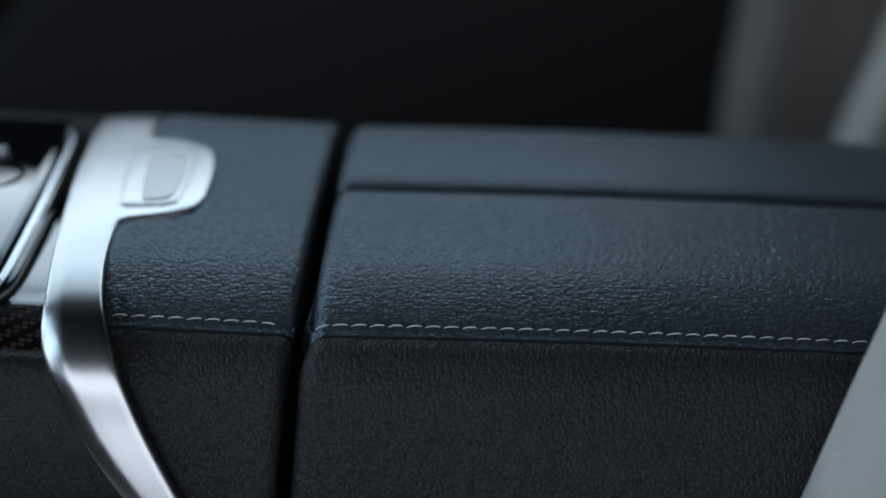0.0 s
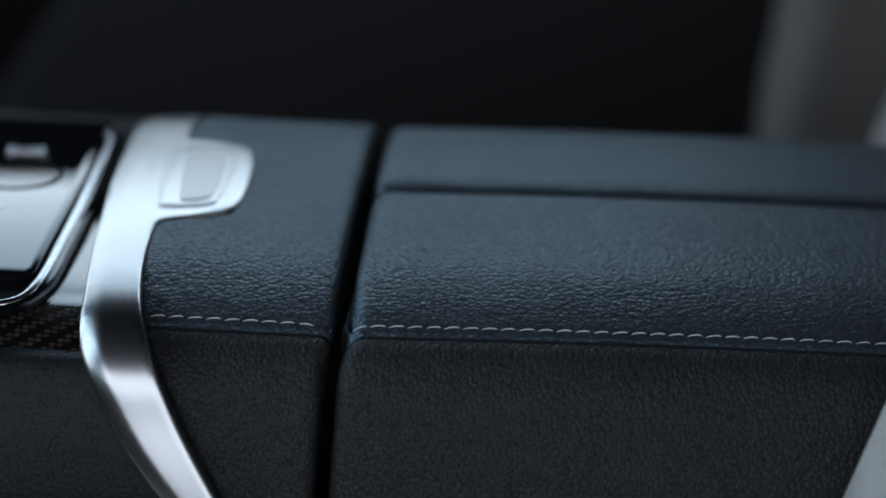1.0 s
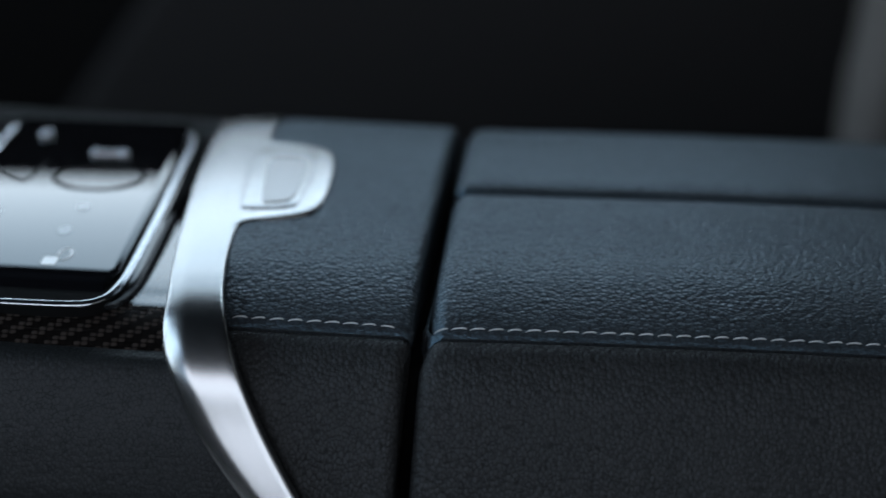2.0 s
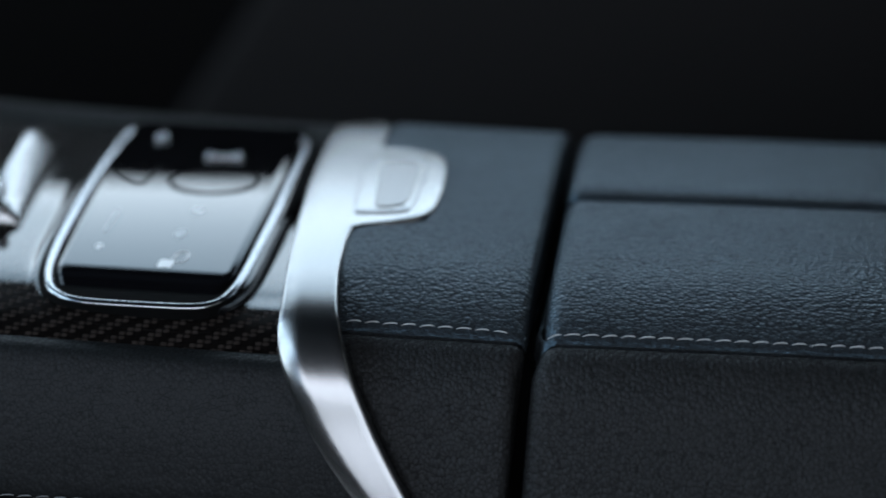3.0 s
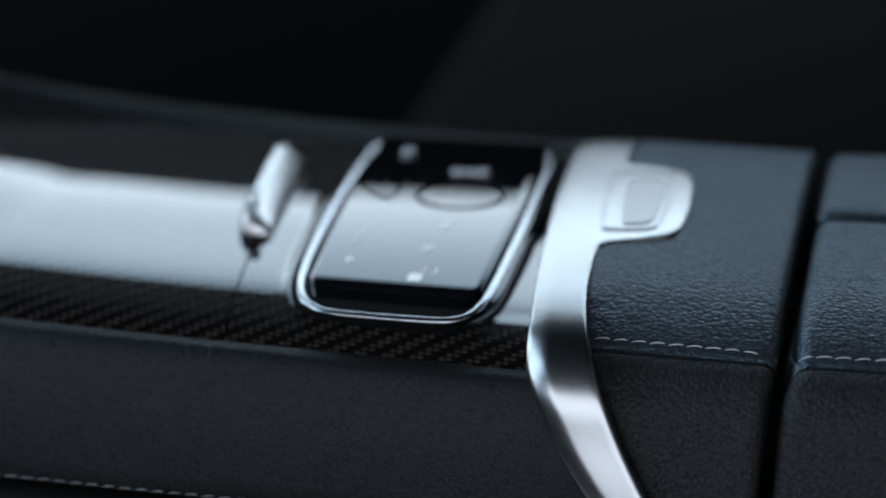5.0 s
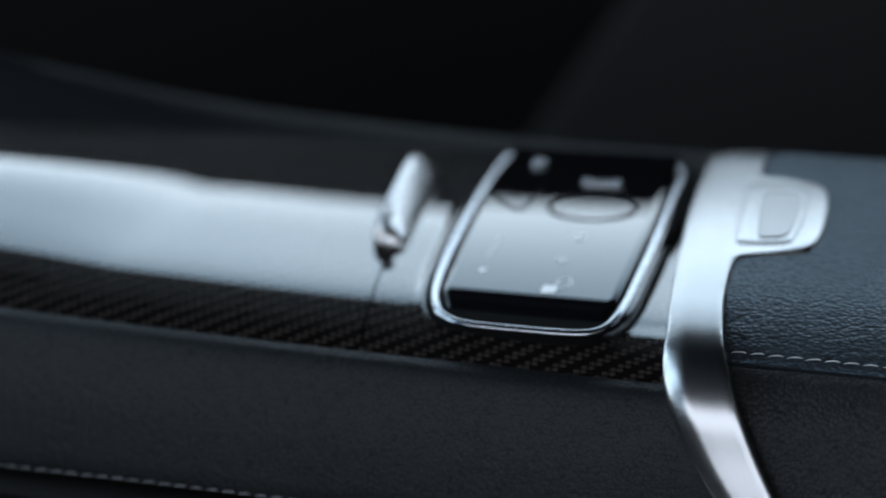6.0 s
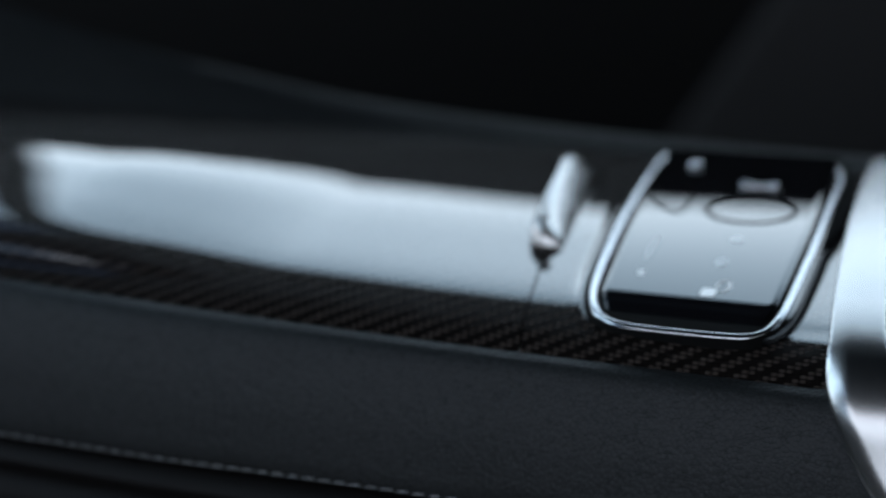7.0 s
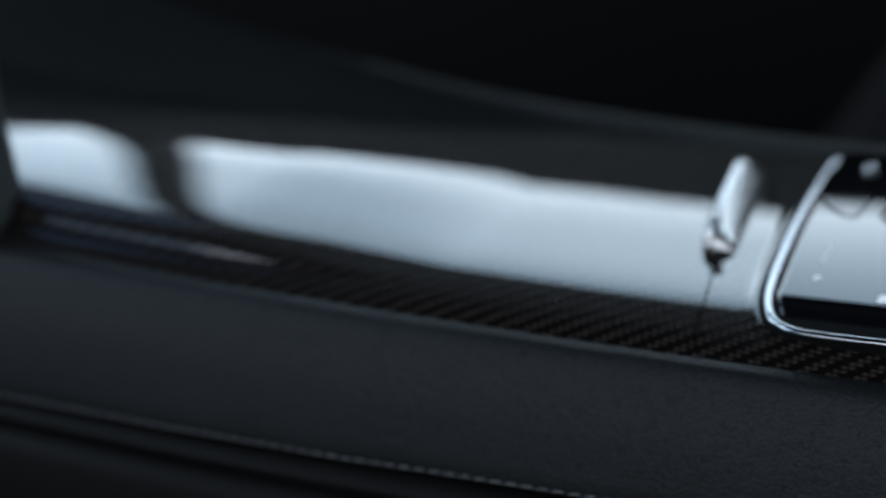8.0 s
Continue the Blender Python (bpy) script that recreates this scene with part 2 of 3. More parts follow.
def smooth_line(points, steps=4):
    """Catmull-Rom through the points."""
    p = [np.array(q, float) for q in points]
    p = [2 * p[0] - p[1], *p, 2 * p[-1] - p[-2]]
    out = []
    for a, b, c, d in zip(p, p[1:], p[2:], p[3:]):
        for k in range(steps):
            t = k / steps
            out.append(0.5 * (2 * b + (c - a) * t + (2 * a - 5 * b + 4 * c - d) * t * t + (3 * b - a - 3 * c + d) * t**3))
    out.append(p[-2])
    return np.array(out)


def inset(loop, d):
    """A closed yz loop drawn in by d."""
    q = np.asarray(loop)
    along = np.roll(q, -1, 0) - np.roll(q, 1, 0)
    along /= np.linalg.norm(along, axis=1)[:, None] + 1e-12
    area = np.sum(q[:, 0] * np.roll(q[:, 1], -1) - np.roll(q[:, 0], -1) * q[:, 1])
    n = np.stack([-along[:, 1], along[:, 0]], 1) * (1 if area > 0 else -1)
    return q + n * d


def slab(outline, z_of, thick, bevel=0.0006, rings=3):
    """A plate on an xy outline, whose top follows z_of(x, y), with a rounded upper edge."""
    q = np.asarray(outline, float)
    loops = []
    for d, drop in [(0.0, thick)] + [(bevel * (1 - math.cos(a)), bevel * (1 - math.sin(a))) for a in np.linspace(0, math.pi / 2, rings + 1)]:
        r = inset(q, d)
        loops.append([(x, y, z_of(x, y) - drop) for x, y in r])
    mid = r.mean(axis=0)
    for f in (0.92, 0.82, 0.7, 0.56, 0.4, 0.24, 0.1):
        loops.append([(x, y, z_of(x, y)) for x, y in mid + (r - mid) * f])
    return loft(loops)


def rounded(x0, y0, x1, y1, r, steps=5):
    out = []
    for cx, cy, a0 in ((x1 - r, y1 - r, 0), (x0 + r, y1 - r, 90), (x0 + r, y0 + r, 180), (x1 - r, y0 + r, 270)):
        for k in range(steps + 1):
            a = radians(a0 + 90 * k / steps)
            out.append((cx + r * math.cos(a), cy + r * math.sin(a)))
    return out


def tube(path, radius, sides=10, flat=1.0):
    """A round bar along a path; flat squashes it in z."""
    p = np.asarray(path, float)
    loops = []
    for i, q in enumerate(p):
        d = p[min(i + 1, len(p) - 1)] - p[max(i - 1, 0)]
        d /= np.linalg.norm(d)
        side = np.cross(d, (0, 0, 1.0))
        side /= np.linalg.norm(side)
        up = np.cross(side, d)
        r = radius[i] if isinstance(radius, (list, np.ndarray)) else radius
        loops.append([tuple(q + r * (math.cos(a) * side + flat * math.sin(a) * up)) for a in np.linspace(0, 2 * math.pi, sides, endpoint=False)])
    return loft(loops)


def block(x0, y0, z0, x1, y1, z1, bevel=0.01, segments=3):
    bm = bmesh.new()
    bmesh.ops.create_cube(bm, size=1.0)
    for v in bm.verts:
        v.co = Vector((x0 + (v.co.x + 0.5) * (x1 - x0), y0 + (v.co.y + 0.5) * (y1 - y0), z0 + (v.co.z + 0.5) * (z1 - z0)))
    if bevel:
        bmesh.ops.bevel(bm, geom=bm.edges[:], offset=bevel, segments=segments, affect="EDGES", profile=0.5)
    return bm


def stitch_mesh(thread, length=0.0043, radius=0.00025):
    """One thread stitch: a short twisted bow that dips into the hide at both ends."""
    path = [(u * length / 2, -0.0001, 0.00040 * (1 - abs(u) ** 3) - 0.00016) for u in np.linspace(-1, 1, 9)]
    fat = np.array([0.40, 0.60, 0.80, 0.95, 1.0, 1.05, 1.1, 1.0, 0.7]) * radius
    bm = tube(path, fat, 6)
    me = bpy.data.meshes.new("stitch")
    for f in bm.faces:
        f.smooth = True
    bm.to_mesh(me)
    bm.free()
    me.materials.append(thread)
    return me


STITCH = stitch_mesh(THREAD)
DULL_STITCH = stitch_mesh(DULL_THREAD)


def sew(parent, line, pitch=0.00547, lean=-6.0, rng=random.Random(3), mesh=STITCH):
    """Stitches of their own along a line, each a little off."""
    p = np.asarray(line, float)
    seg = np.linalg.norm(np.diff(p, axis=0), axis=1)
    s = np.r_[0, np.cumsum(seg)]
    for k in range(int(s[-1] / pitch)):
        at = [np.interp((k + 0.5) * pitch, s, p[:, c]) for c in range(3)]
        on = [np.interp((k + 0.5) * pitch + 0.001, s, p[:, c]) for c in range(3)]
        d = Vector(on) - Vector(at)
        ob = new("stitch", mesh)
        turn = d.to_track_quat("X", "Z").to_matrix().to_4x4()
        wob = pose(0, 0, 0, rng.uniform(-8, 8), rng.uniform(-2, 2) + lean, rng.uniform(-3, 3))
        ob.matrix_world = Matrix.Translation(at) @ turn @ wob @ Matrix.Diagonal((rng.uniform(0.92, 1.06), 1, rng.uniform(0.9, 1.1), 1))
        ob.parent = parent


# ---- the large structure: the car's cabin ----
def wall_with_openings(name, label, y, outward, x0, x1, z0, z1, belt, head, pillars, mat):
    """A door wall in the plane y with window openings right through it, parted by leaning pillars (foot x, head x, width)."""
    t = 0.06 * outward
    whole = thing(name, label, "car door", kind="structure")
    part("lower_panel", block(x0, y, z0, x1, y + t, belt, bevel=0.008), mat, whole)
    part("upper_rail", block(x0, y, head, x1, y + t, z1, bevel=0.008), mat, whole)
    for foot, top, wide in pillars:
        loops = []
        for u in np.linspace(0, 1, 11):
            x, z = foot + (top - foot) * u, belt - 0.002 + (head - belt + 0.004) * u
            half = wide / 2 + 0.05 * abs(2 * u - 1) ** 4
            loops.append([(x - half, y, z), (x + half, y, z), (x + half, y + t, z), (x - half, y + t, z)])
        part("pillar", loft(loops), mat, whole)
    return whole


tagged(mesh_object("floor", block(-1.6, -1.0, -0.56, 1.6, 1.0, -0.52, 0.0), DARK_CLOTH, False), "black carpeted cabin floor", "floor", kind="structure")
tagged(mesh_object("ceiling", block(-0.81, -1.0, 0.70, 1.6, 1.0, 0.74, 0.0), ROOF, False), "black cloth headliner over the cabin", "ceiling", kind="structure")
tagged(mesh_object("wall_rear", block(1.6, -1.0, -0.56, 1.66, 1.0, 0.74, 0.0), DARK_CLOTH, False), "dark rear end of the cabin", "wall", kind="structure")
tagged(mesh_object("wall_front", block(-1.66, -1.0, -0.56, -1.6, 1.0, 0.22, 0.0), DARK_CLOTH, False), "dark bulkhead below the windscreen", "wall", kind="structure")
passenger_door = wall_with_openings("door_1", "black passenger door with a long window opening", 0.82, 1, -1.6, 1.6, -0.52, 0.70, 0.362, 0.62, [(-0.918, -0.868, 0.02), (1.08, 1.08, 1.04), (-1.56, -1.56, 0.08)], DOOR)
wall_with_openings("door_2", "black driver door with a window opening", -0.86, -1, -1.6, 1.6, -0.52, 0.70, 0.12, 0.50, [(-1.45, -1.45, 0.3), (1.05, 1.05, 1.1)], DOOR)

trim_line = smooth_line([(-0.42, -0.32), (-0.311, -0.163), (-0.256, -0.085), (-0.20, 0.0), (-0.15, 0.07), (-0.08, 0.13), (0.10, 0.16), (0.90, 0.16), (0.90, -0.30)], 4)
part("padded_panel", loft([[(x, y, z) for x, z in inset(trim_line, d)] for y, d in ((0.822, 0.0), (0.800, 0.0), (0.793, 0.004), (0.790, 0.012))]), DOOR_TRIM, passenger_door, "dark grey padded door panel")

# ---- the centre console ----
def curve_of(xs, ys):
    """A smooth function through a few stations."""
    q = smooth_line(list(zip(xs, ys)), 12)
    return lambda v: float(np.interp(v, q[:, 0], q[:, 1]))


EDGE = curve_of([0.0, 0.078, 0.158, 0.214, 0.26, 0.317, 0.361, 0.432, 0.52, 0.62], [-0.0082, -0.0078, -0.0046, -0.0020, 0.0006, 0.0042, 0.0078, 0.0150, 0.026, 0.042])
RISE = curve_of([-0.004, -0.001, 0.003, 0.0065, 0.010, 0.014, 0.020, 0.03, 0.06, 0.09, 0.12, 0.15, 0.172], [-0.0008, 0.0014, 0.0035, 0.0048, 0.0057, 0.0065, 0.0073, 0.0082, 0.0099, 0.0117, 0.0130, 0.0136, 0.0128])
LIFT = curve_of([0.0, 0.15, 0.24, 0.31, 0.387, 0.44, 0.52, 0.62], [0.0, 0.0, 0.0018, 0.005, 0.0125, 0.019, 0.031, 0.048])


BOW = curve_of([0.0, 0.15, 0.22, 0.30, 0.38, 0.46, 0.54, 0.62], [0.0, 0.0, 0.0005, 0.0015, 0.0030, 0.0040, 0.0045, 0.0045])
CROWN = curve_of([0.0, 0.15, 0.22, 0.30, 0.38, 0.46, 0.54, 0.62], [1.0, 1.0, 0.99, 0.91, 0.63, 0.18, -0.2, -0.3])


def near_edge(x):
    """Height of the seam between the side leather and the carbon trim."""
    return EDGE(-x)


def far_lift(x):
    """How much more the passenger's side rises towards the dashboard."""
    return LIFT(-x)


def carbon_rise(y):
    return RISE(y)


# towards the dashboard the lacquered front edge turns into an upright lip
LIP = curve_of([-0.004, 0.0, 0.004, 0.009, 0.0103, 0.0114, 0.014, 0.020, 0.03, 0.06, 0.11, 0.172], [0.0, -0.0004, -0.0011, -0.0019, 0.0005, 0.0022, 0.0030, 0.0035, 0.0033, 0.0034, 0.0036, 0.0])

# beside the metal bar the front edge is rounded more tightly
FULLER = curve_of([-0.004, 0.0, 0.003, 0.0065, 0.010, 0.014, 0.020, 0.03, 0.172], [0.0, 0.0002, 0.0004, 0.0006, 0.00065, 0.0005, 0.00025, 0.0, 0.0])


def carbon_top(x, y):
    crown = CROWN(-x)
    lip = min(1.0, max(0.0, (-x - 0.27) / 0.10))
    full = min(1.0, max(0.0, (x + 0.150) / 0.075))
    return full * full * (3 - 2 * full) * FULLER(y) + lip * lip * (3 - 2 * lip) * LIP(y) + near_edge(x) + carbon_rise(min(y, 0.03)) + crown * (carbon_rise(max(y, 0.03)) - carbon_rise(0.03)) - BOW(-x) * max(0.0, (y - 0.05) / 0.12) ** 2


SHOULDER = curve_of([0.0, 0.0003, 0.0011, 0.003, 0.007, 0.013, 0.021, 0.031, 0.045, 0.08], [-0.0020, -0.0056, -0.0080, -0.0098, -0.0120, -0.0146, -0.0178, -0.0206, -0.0238, -0.0300])


def side_y(z):
    return -0.006 + 0.33 * z


SMOOTH_Y = smooth_line([(y, 0) for y in (-0.0035, -0.001, 0.002, 0.006, 0.0082, 0.0090, 0.0097, 0.0103, 0.0109, 0.0114, 0.0122, 0.015, 0.021, 0.03, 0.045, 0.06, 0.08, 0.10, 0.12, 0.14, 0.155, 0.166, 0.172)], 2)[:, 0]


def carbon_panel(ends, steps):
    """A lacquered shell between two end lines x(y)."""
    loops = []
    for u in np.linspace(0, 1, steps):
        row = [(ends[0](y) + (ends[1](y) - ends[0](y)) * u, y) for y in SMOOTH_Y]
        loops.append([(x, y, carbon_top(x, y)) for x, y in row] + [(x, y, carbon_top(x, y) - 0.003) for x, y in row[::-1]])
    return loft(loops)


def seam(y):
    return -0.1772 - 0.16 * (min(y, 0.07) - 0.02)


cover = thing("console_cover", "lacquered black carbon-fibre cover of the centre console", "console cover")
part("carbon_shell", carbon_panel((lambda y: -0.62, lambda y: seam(y) - 0.00035), 150), CARBON, cover)
rear_trim = thing("console_trim_panel", "lacquered black carbon-fibre panel round the touchpad", "trim panel")
part("carbon_shell", carbon_panel((lambda y: seam(y) + 0.00035, lambda y: -0.066), 40), CARBON, rear_trim)

# grip of the cover: a raised metal tongue with a folded lip
def grip(parent):
    line = [(-0.1915, 0.1330), (-0.1909, 0.1280), (-0.1889, 0.1060), (-0.1871, 0.0870), (-0.1854, 0.0720), (-0.1850, 0.0668), (-0.1849, 0.0656), (-0.1849, 0.0642)]
    high = [0.0066, 0.0102, 0.0096, 0.0088, 0.0080, 0.0074, 0.0060, 0.0004]
    section = [(-0.0058, -0.15), (-0.0057, 0.70), (-0.0053, 0.92), (-0.0046, 1.0), (-0.0018, 1.0), (-0.0013, 0.98), (0.0044, 0.36), (0.0050, 0.30), (0.0052, 0.24), (0.0050, -0.15)]
    loops = []
    for (x, y), h in zip(line, high):
        z = carbon_top(x, y)
        loops.append([(x + dx, y, z + h * u) for dx, u in section])
    loops = [[tuple(p) for p in loop] for loop in np.stack([smooth_line(col, 4) for col in np.swapaxes(np.array(loops), 0, 1)], 1)]
    handle = part("grip_handle", loft(loops), SATIN, parent, "raised satin metal grip")
    lip = smooth_line([(-0.1892, 0.0790, 0.0172), (-0.1886, 0.0745, 0.0168), (-0.1877, 0.0696, 0.0160), (-0.1864, 0.0656, 0.0149), (-0.1847, 0.0628, 0.0134), (-0.1829, 0.0612, 0.0117)], 4)
    fat = np.interp(np.linspace(0, 1, len(lip)), [0, 0.15, 0.45, 0.8, 0.93, 1.0], [0.0012, 0.0016, 0.0019, 0.0021, 0.0017, 0.0008])
    part("lip", tube(lip, fat, 16, 0.85), SATIN, handle, "bright rounded lip")
    slot = smooth_line([(x, y, carbon_top(x, y) + z) for x, y, z in ((-0.1868, 0.0755, 0.0084), (-0.1862, 0.0720, 0.0080), (-0.1852, 0.0690, 0.0074))], 4)
    part("slot", tube(slot, np.interp(np.linspace(0, 1, len(slot)), [0, 0.5, 1], [0.0002, 0.0007, 0.0002]), 8), GAP, handle, "dark slot beside the lip")
    foot = [(-0.1836 + 0.0012 * math.cos(a), 0.0590 + 0.0015 * math.sin(a)) for a in np.linspace(0, 2 * math.pi, 14, endpoint=False)]
    part("pivot", slab(foot, lambda x, y: carbon_top(x, y) + 0.0014, 0.002, 0.0005), BLACK, handle, "black pivot foot")


grip(cover)

# touch control: chrome frame, raised glass, printed signs, roller and round key
def pad_top(x, y):
    return 0.0027 + 0.1085 * y - 0.25 * y * y + 0.60 * max(0.0, 0.045 - y) ** 2


pad = thing("touchpad", "gloss black touch control in a chrome frame on the console", "touchpad")
frame_line = [(-0.1625, 0.162), (-0.1655, 0.150), (-0.1655, 0.125), (-0.1648, 0.10), (-0.1630, 0.0725), (-0.1608, 0.0471), (-0.1580, 0.030), (-0.1538, 0.0185), (-0.1494, 0.0135), (-0.1440, 0.0107), (-0.135, 0.0094), (-0.120, 0.0086), (-0.110, 0.0084), (-0.1034, 0.0092), (-0.0990, 0.0125), (-0.0966, 0.0190), (-0.0955, 0.0300), (-0.0950, 0.0517), (-0.0948, 0.078), (-0.0952, 0.109), (-0.0957, 0.1400), (-0.0985, 0.150)]
fl = smooth_line(frame_line, 5)
frame_loops, flank_loops = [], []
for i, (x, y) in enumerate(fl):
    d = fl[min(i + 1, len(fl) - 1)] - fl[max(i - 1, 0)]
    d /= np.linalg.norm(d)
    nx, ny = -d[1], d[0]
    z = max(pad_top(x, y) - 0.0006, carbon_top(x, y) + 0.0012) if y > 0.02 else float(np.interp(y, [0.007, 0.02], [0.0031, pad_top(0, 0.02) - 0.0006]))
    ring = []
    for off, up in ((-0.0018, -0.006), (-0.0018, -0.0010), (-0.0015, -0.0003), (-0.0007, 0.0001), (0.0003, 0.0001), (0.0011, -0.0002), (0.0018, -0.0010), (0.0023, -0.0024), (0.0025, -0.006)):
        ring.append((x + nx * off, y + ny * off, z + up))
    frame_loops.append(ring)
    if i / len(fl) > 0.62:
        # beside the bar a broad lacquered flank slopes away from the frame
        w = float(np.interp(i / len(fl), [0.62, 0.76, 1.0], [0.0, 1.0, 1.0]))
        flank_loops.append([(x + nx * off, y + ny * off, z + up) for off, up in ((-0.0012, -0.006), (-0.0012, -0.0009), (-0.0014 - 0.0004 * w, -0.0010 + 0.0005 * w), (-0.0015 - 0.0011 * w, -0.0012 + 0.0004 * w), (-0.0016 - 0.0024 * w, -0.0016 - 0.0004 * w), (-0.0016 - 0.0038 * w, -0.0022 - 0.0016 * w), (-0.0016 - 0.0041 * w, -0.007))])
part("chrome_frame", loft(frame_loops), CHROME, pad, "polished metal surround")
part("frame_flank", loft(flank_loops), GLASS, pad, "gloss black flank of the surround")
well = smooth_line([(-0.1645, 0.166), (-0.1690, 0.152), (-0.1690, 0.12), (-0.1665, 0.075), (-0.1640, 0.045), (-0.1610, 0.028), (-0.1565, 0.0165), (-0.151, 0.0108), (-0.144, 0.0082), (-0.122, 0.0062), (-0.104, 0.0070), (-0.0975, 0.0108), (-0.0944, 0.0185), (-0.0930, 0.03), (-0.0926, 0.055), (-0.0912, 0.075), (-0.0885, 0.095), (-0.0880, 0.115), (-0.0895, 0.138), (-0.0955, 0.152)], 4)
BEZEL = [(-0.1650, 0.166), (-0.1700, 0.150), (-0.1696, 0.10), (-0.1680, 0.0725), (-0.1660, 0.047), (-0.1636, 0.030), (-0.1596, 0.0165), (-0.1538, 0.0098), (-0.146, 0.0072), (-0.122, 0.0056), (-0.104, 0.0056), (-0.0975, 0.0090), (-0.0948, 0.0150), (-0.0936, 0.024), (-0.0932, 0.035), (-0.0930, 0.06), (-0.0900, 0.09), (-0.0890, 0.12), (-0.0902, 0.138), (-0.0960, 0.151)]
bezel_line = smooth_line(BEZEL, 4)[::-1]
bezel_loops = []
for out_by, up in ((0.0034, -0.003), (0.0034, 0.0001), (0.0026, 0.00012), (0.0018, 0.00016), (0.0011, 0.0002), (0.0006, 0.0003), (0.0002, 0.0004), (-0.0006, 0.0005), (-0.0030, 0.0003), (-0.0060, -0.001)):
    bezel_loops.append([(x, y, carbon_top(x, y) + up) for x, y in inset(bezel_line, -out_by)])
part("bezel", loft(bezel_loops), CARBON, pad, "lacquered carbon flare round the frame")
part("gasket", slab(well[::-1], lambda x, y: max(carbon_top(x, y) + 0.0005, pad_top(x, y) - 0.0014 - 0.10 * max(0.0, 0.012 - y)), 0.004, 0.0006), GAP, pad, "black gasket round the frame")
glass_rows = []
for y_row, drop in ((0.158, 0.0), (0.135, 0.0), (0.11, 0.0), (0.085, 0.0), (0.06, 0.0), (0.045, 0.0), (0.030, 0.00002), (0.0207, 0.00016), (0.0197, 0.0005), (0.0189, 0.0010), (0.0182, 0.0016), (0.0173, 0.0025), (0.0162, 0.0036)):
    xl = float(np.interp(y_row, [0.015, 0.029, 0.08, 0.12, 0.158], [-0.1500, -0.1556, -0.1612, -0.1640, -0.1636]))
    xr = float(np.interp(y_row, [0.015, 0.029, 0.08, 0.12, 0.158], [-0.1008, -0.0976, -0.0970, -0.0976, -0.0985]))
    skew = 0.0035
    top, low = [], []
    for u in (0.0, 0.02, 0.04, 0.2, 0.35, 0.5, 0.65, 0.8, 0.96, 0.98, 1.0):
        x, y = xl + (xr - xl) * u, y_row - skew * (u - 0.5)
        edge = 0.0006 if u in (0.0, 1.0) else 0.0
        top.append((x, y, pad_top(x, y) + 0.0008 - drop - edge))
        low.append((x, y, pad_top(x, y) - 0.0030 - drop))
    glass_rows.append(top + low[::-1])
part("glass_panel", loft(glass_rows), GLASS, pad, "gloss black glass")


def sign(outline, ink=None, name="printed_sign"):
    part(name, slab(outline, lambda x, y: pad_top(x, y) + 0.00092, 0.0002, 0.00003, 1), ink or PRINT, pad, "pale printed sign")


def blob(cx, cy, rx, ry, n=14):
    return [(cx + rx * math.cos(a), cy + ry * math.sin(a)) for a in np.linspace(0, 2 * math.pi, n, endpoint=False)]


sign(rounded(-0.1230, 0.0295, -0.1182, 0.0350, 0.0008))
ring_bm = tube([(-0.1168 + 0.0020 * math.cos(a), 0.0370 + 0.0042 * math.sin(a), pad_top(0, 0.0370 + 0.0042 * math.sin(a)) + 0.0009) for a in np.linspace(-1.9, 3.4, 18)], 0.0004, 6, 0.2)
part("printed_sign", ring_bm, PRINT, pad)
sign(blob(-0.1455, 0.0435, 0.0011, 0.0018))
sign(rounded(-0.1472, 0.054, -0.1462, 0.072, 0.0004), FAINT)
sign(blob(-0.1212, 0.0545, 0.0020, 0.0032), FAINT)
sign(rounded(-0.1218, 0.071, -0.1178, 0.0755, 0.0008), FAINT)
oval = [(-0.1202 + 0.0155 * math.cos(a), 0.0985 + 0.0100 * math.sin(a), pad_top(0, 0.0985 + 0.0100 * math.sin(a)) + 0.0008) for a in np.linspace(0, 2 * math.pi, 41)]
part("oval_rim", tube(oval, 0.0009, 8, 0.5), BLACK, pad, "thin black oval rim")
tri = smooth_line([(-0.161, 0.108, 0), (-0.152, 0.098, 0), (-0.1450, 0.0945, 0), (-0.1430, 0.103, 0), (-0.1420, 0.112, 0)], 5)
part("inlay_line", tube([(x, y, pad_top(x, y) + 0.0008) for x, y, _ in tri], 0.00055, 8, 0.6), BLACK, pad, "thin black inlaid line")
roller_z = pad_top(0, 0.1210) + 0.0012
roller = part("roller", tube([(x, 0.1210, roller_z) for x in np.linspace(-0.1262, -0.1158, 6)], 0.0015, 16), CHROME, pad, "metal thumb roller")
for cx in (-0.1266, -0.1160):
    part("end_cap", tube([(cx + u, 0.1210, roller_z) for u in (-0.0017, -0.0013, -0.0006, 0.0006, 0.0013, 0.0017)], np.array([0.0008, 0.0017, 0.0022, 0.0022, 0.0017, 0.0008]), 16), CHROME, roller, "bright metal end cap")
part("round_key", slab(blob(-0.1492, 0.1400, 0.0024, 0.0036, 18), lambda x, y: pad_top(x, y) + 0.0026, 0.003, 0.0009), CHROME, pad, "small round metal key")

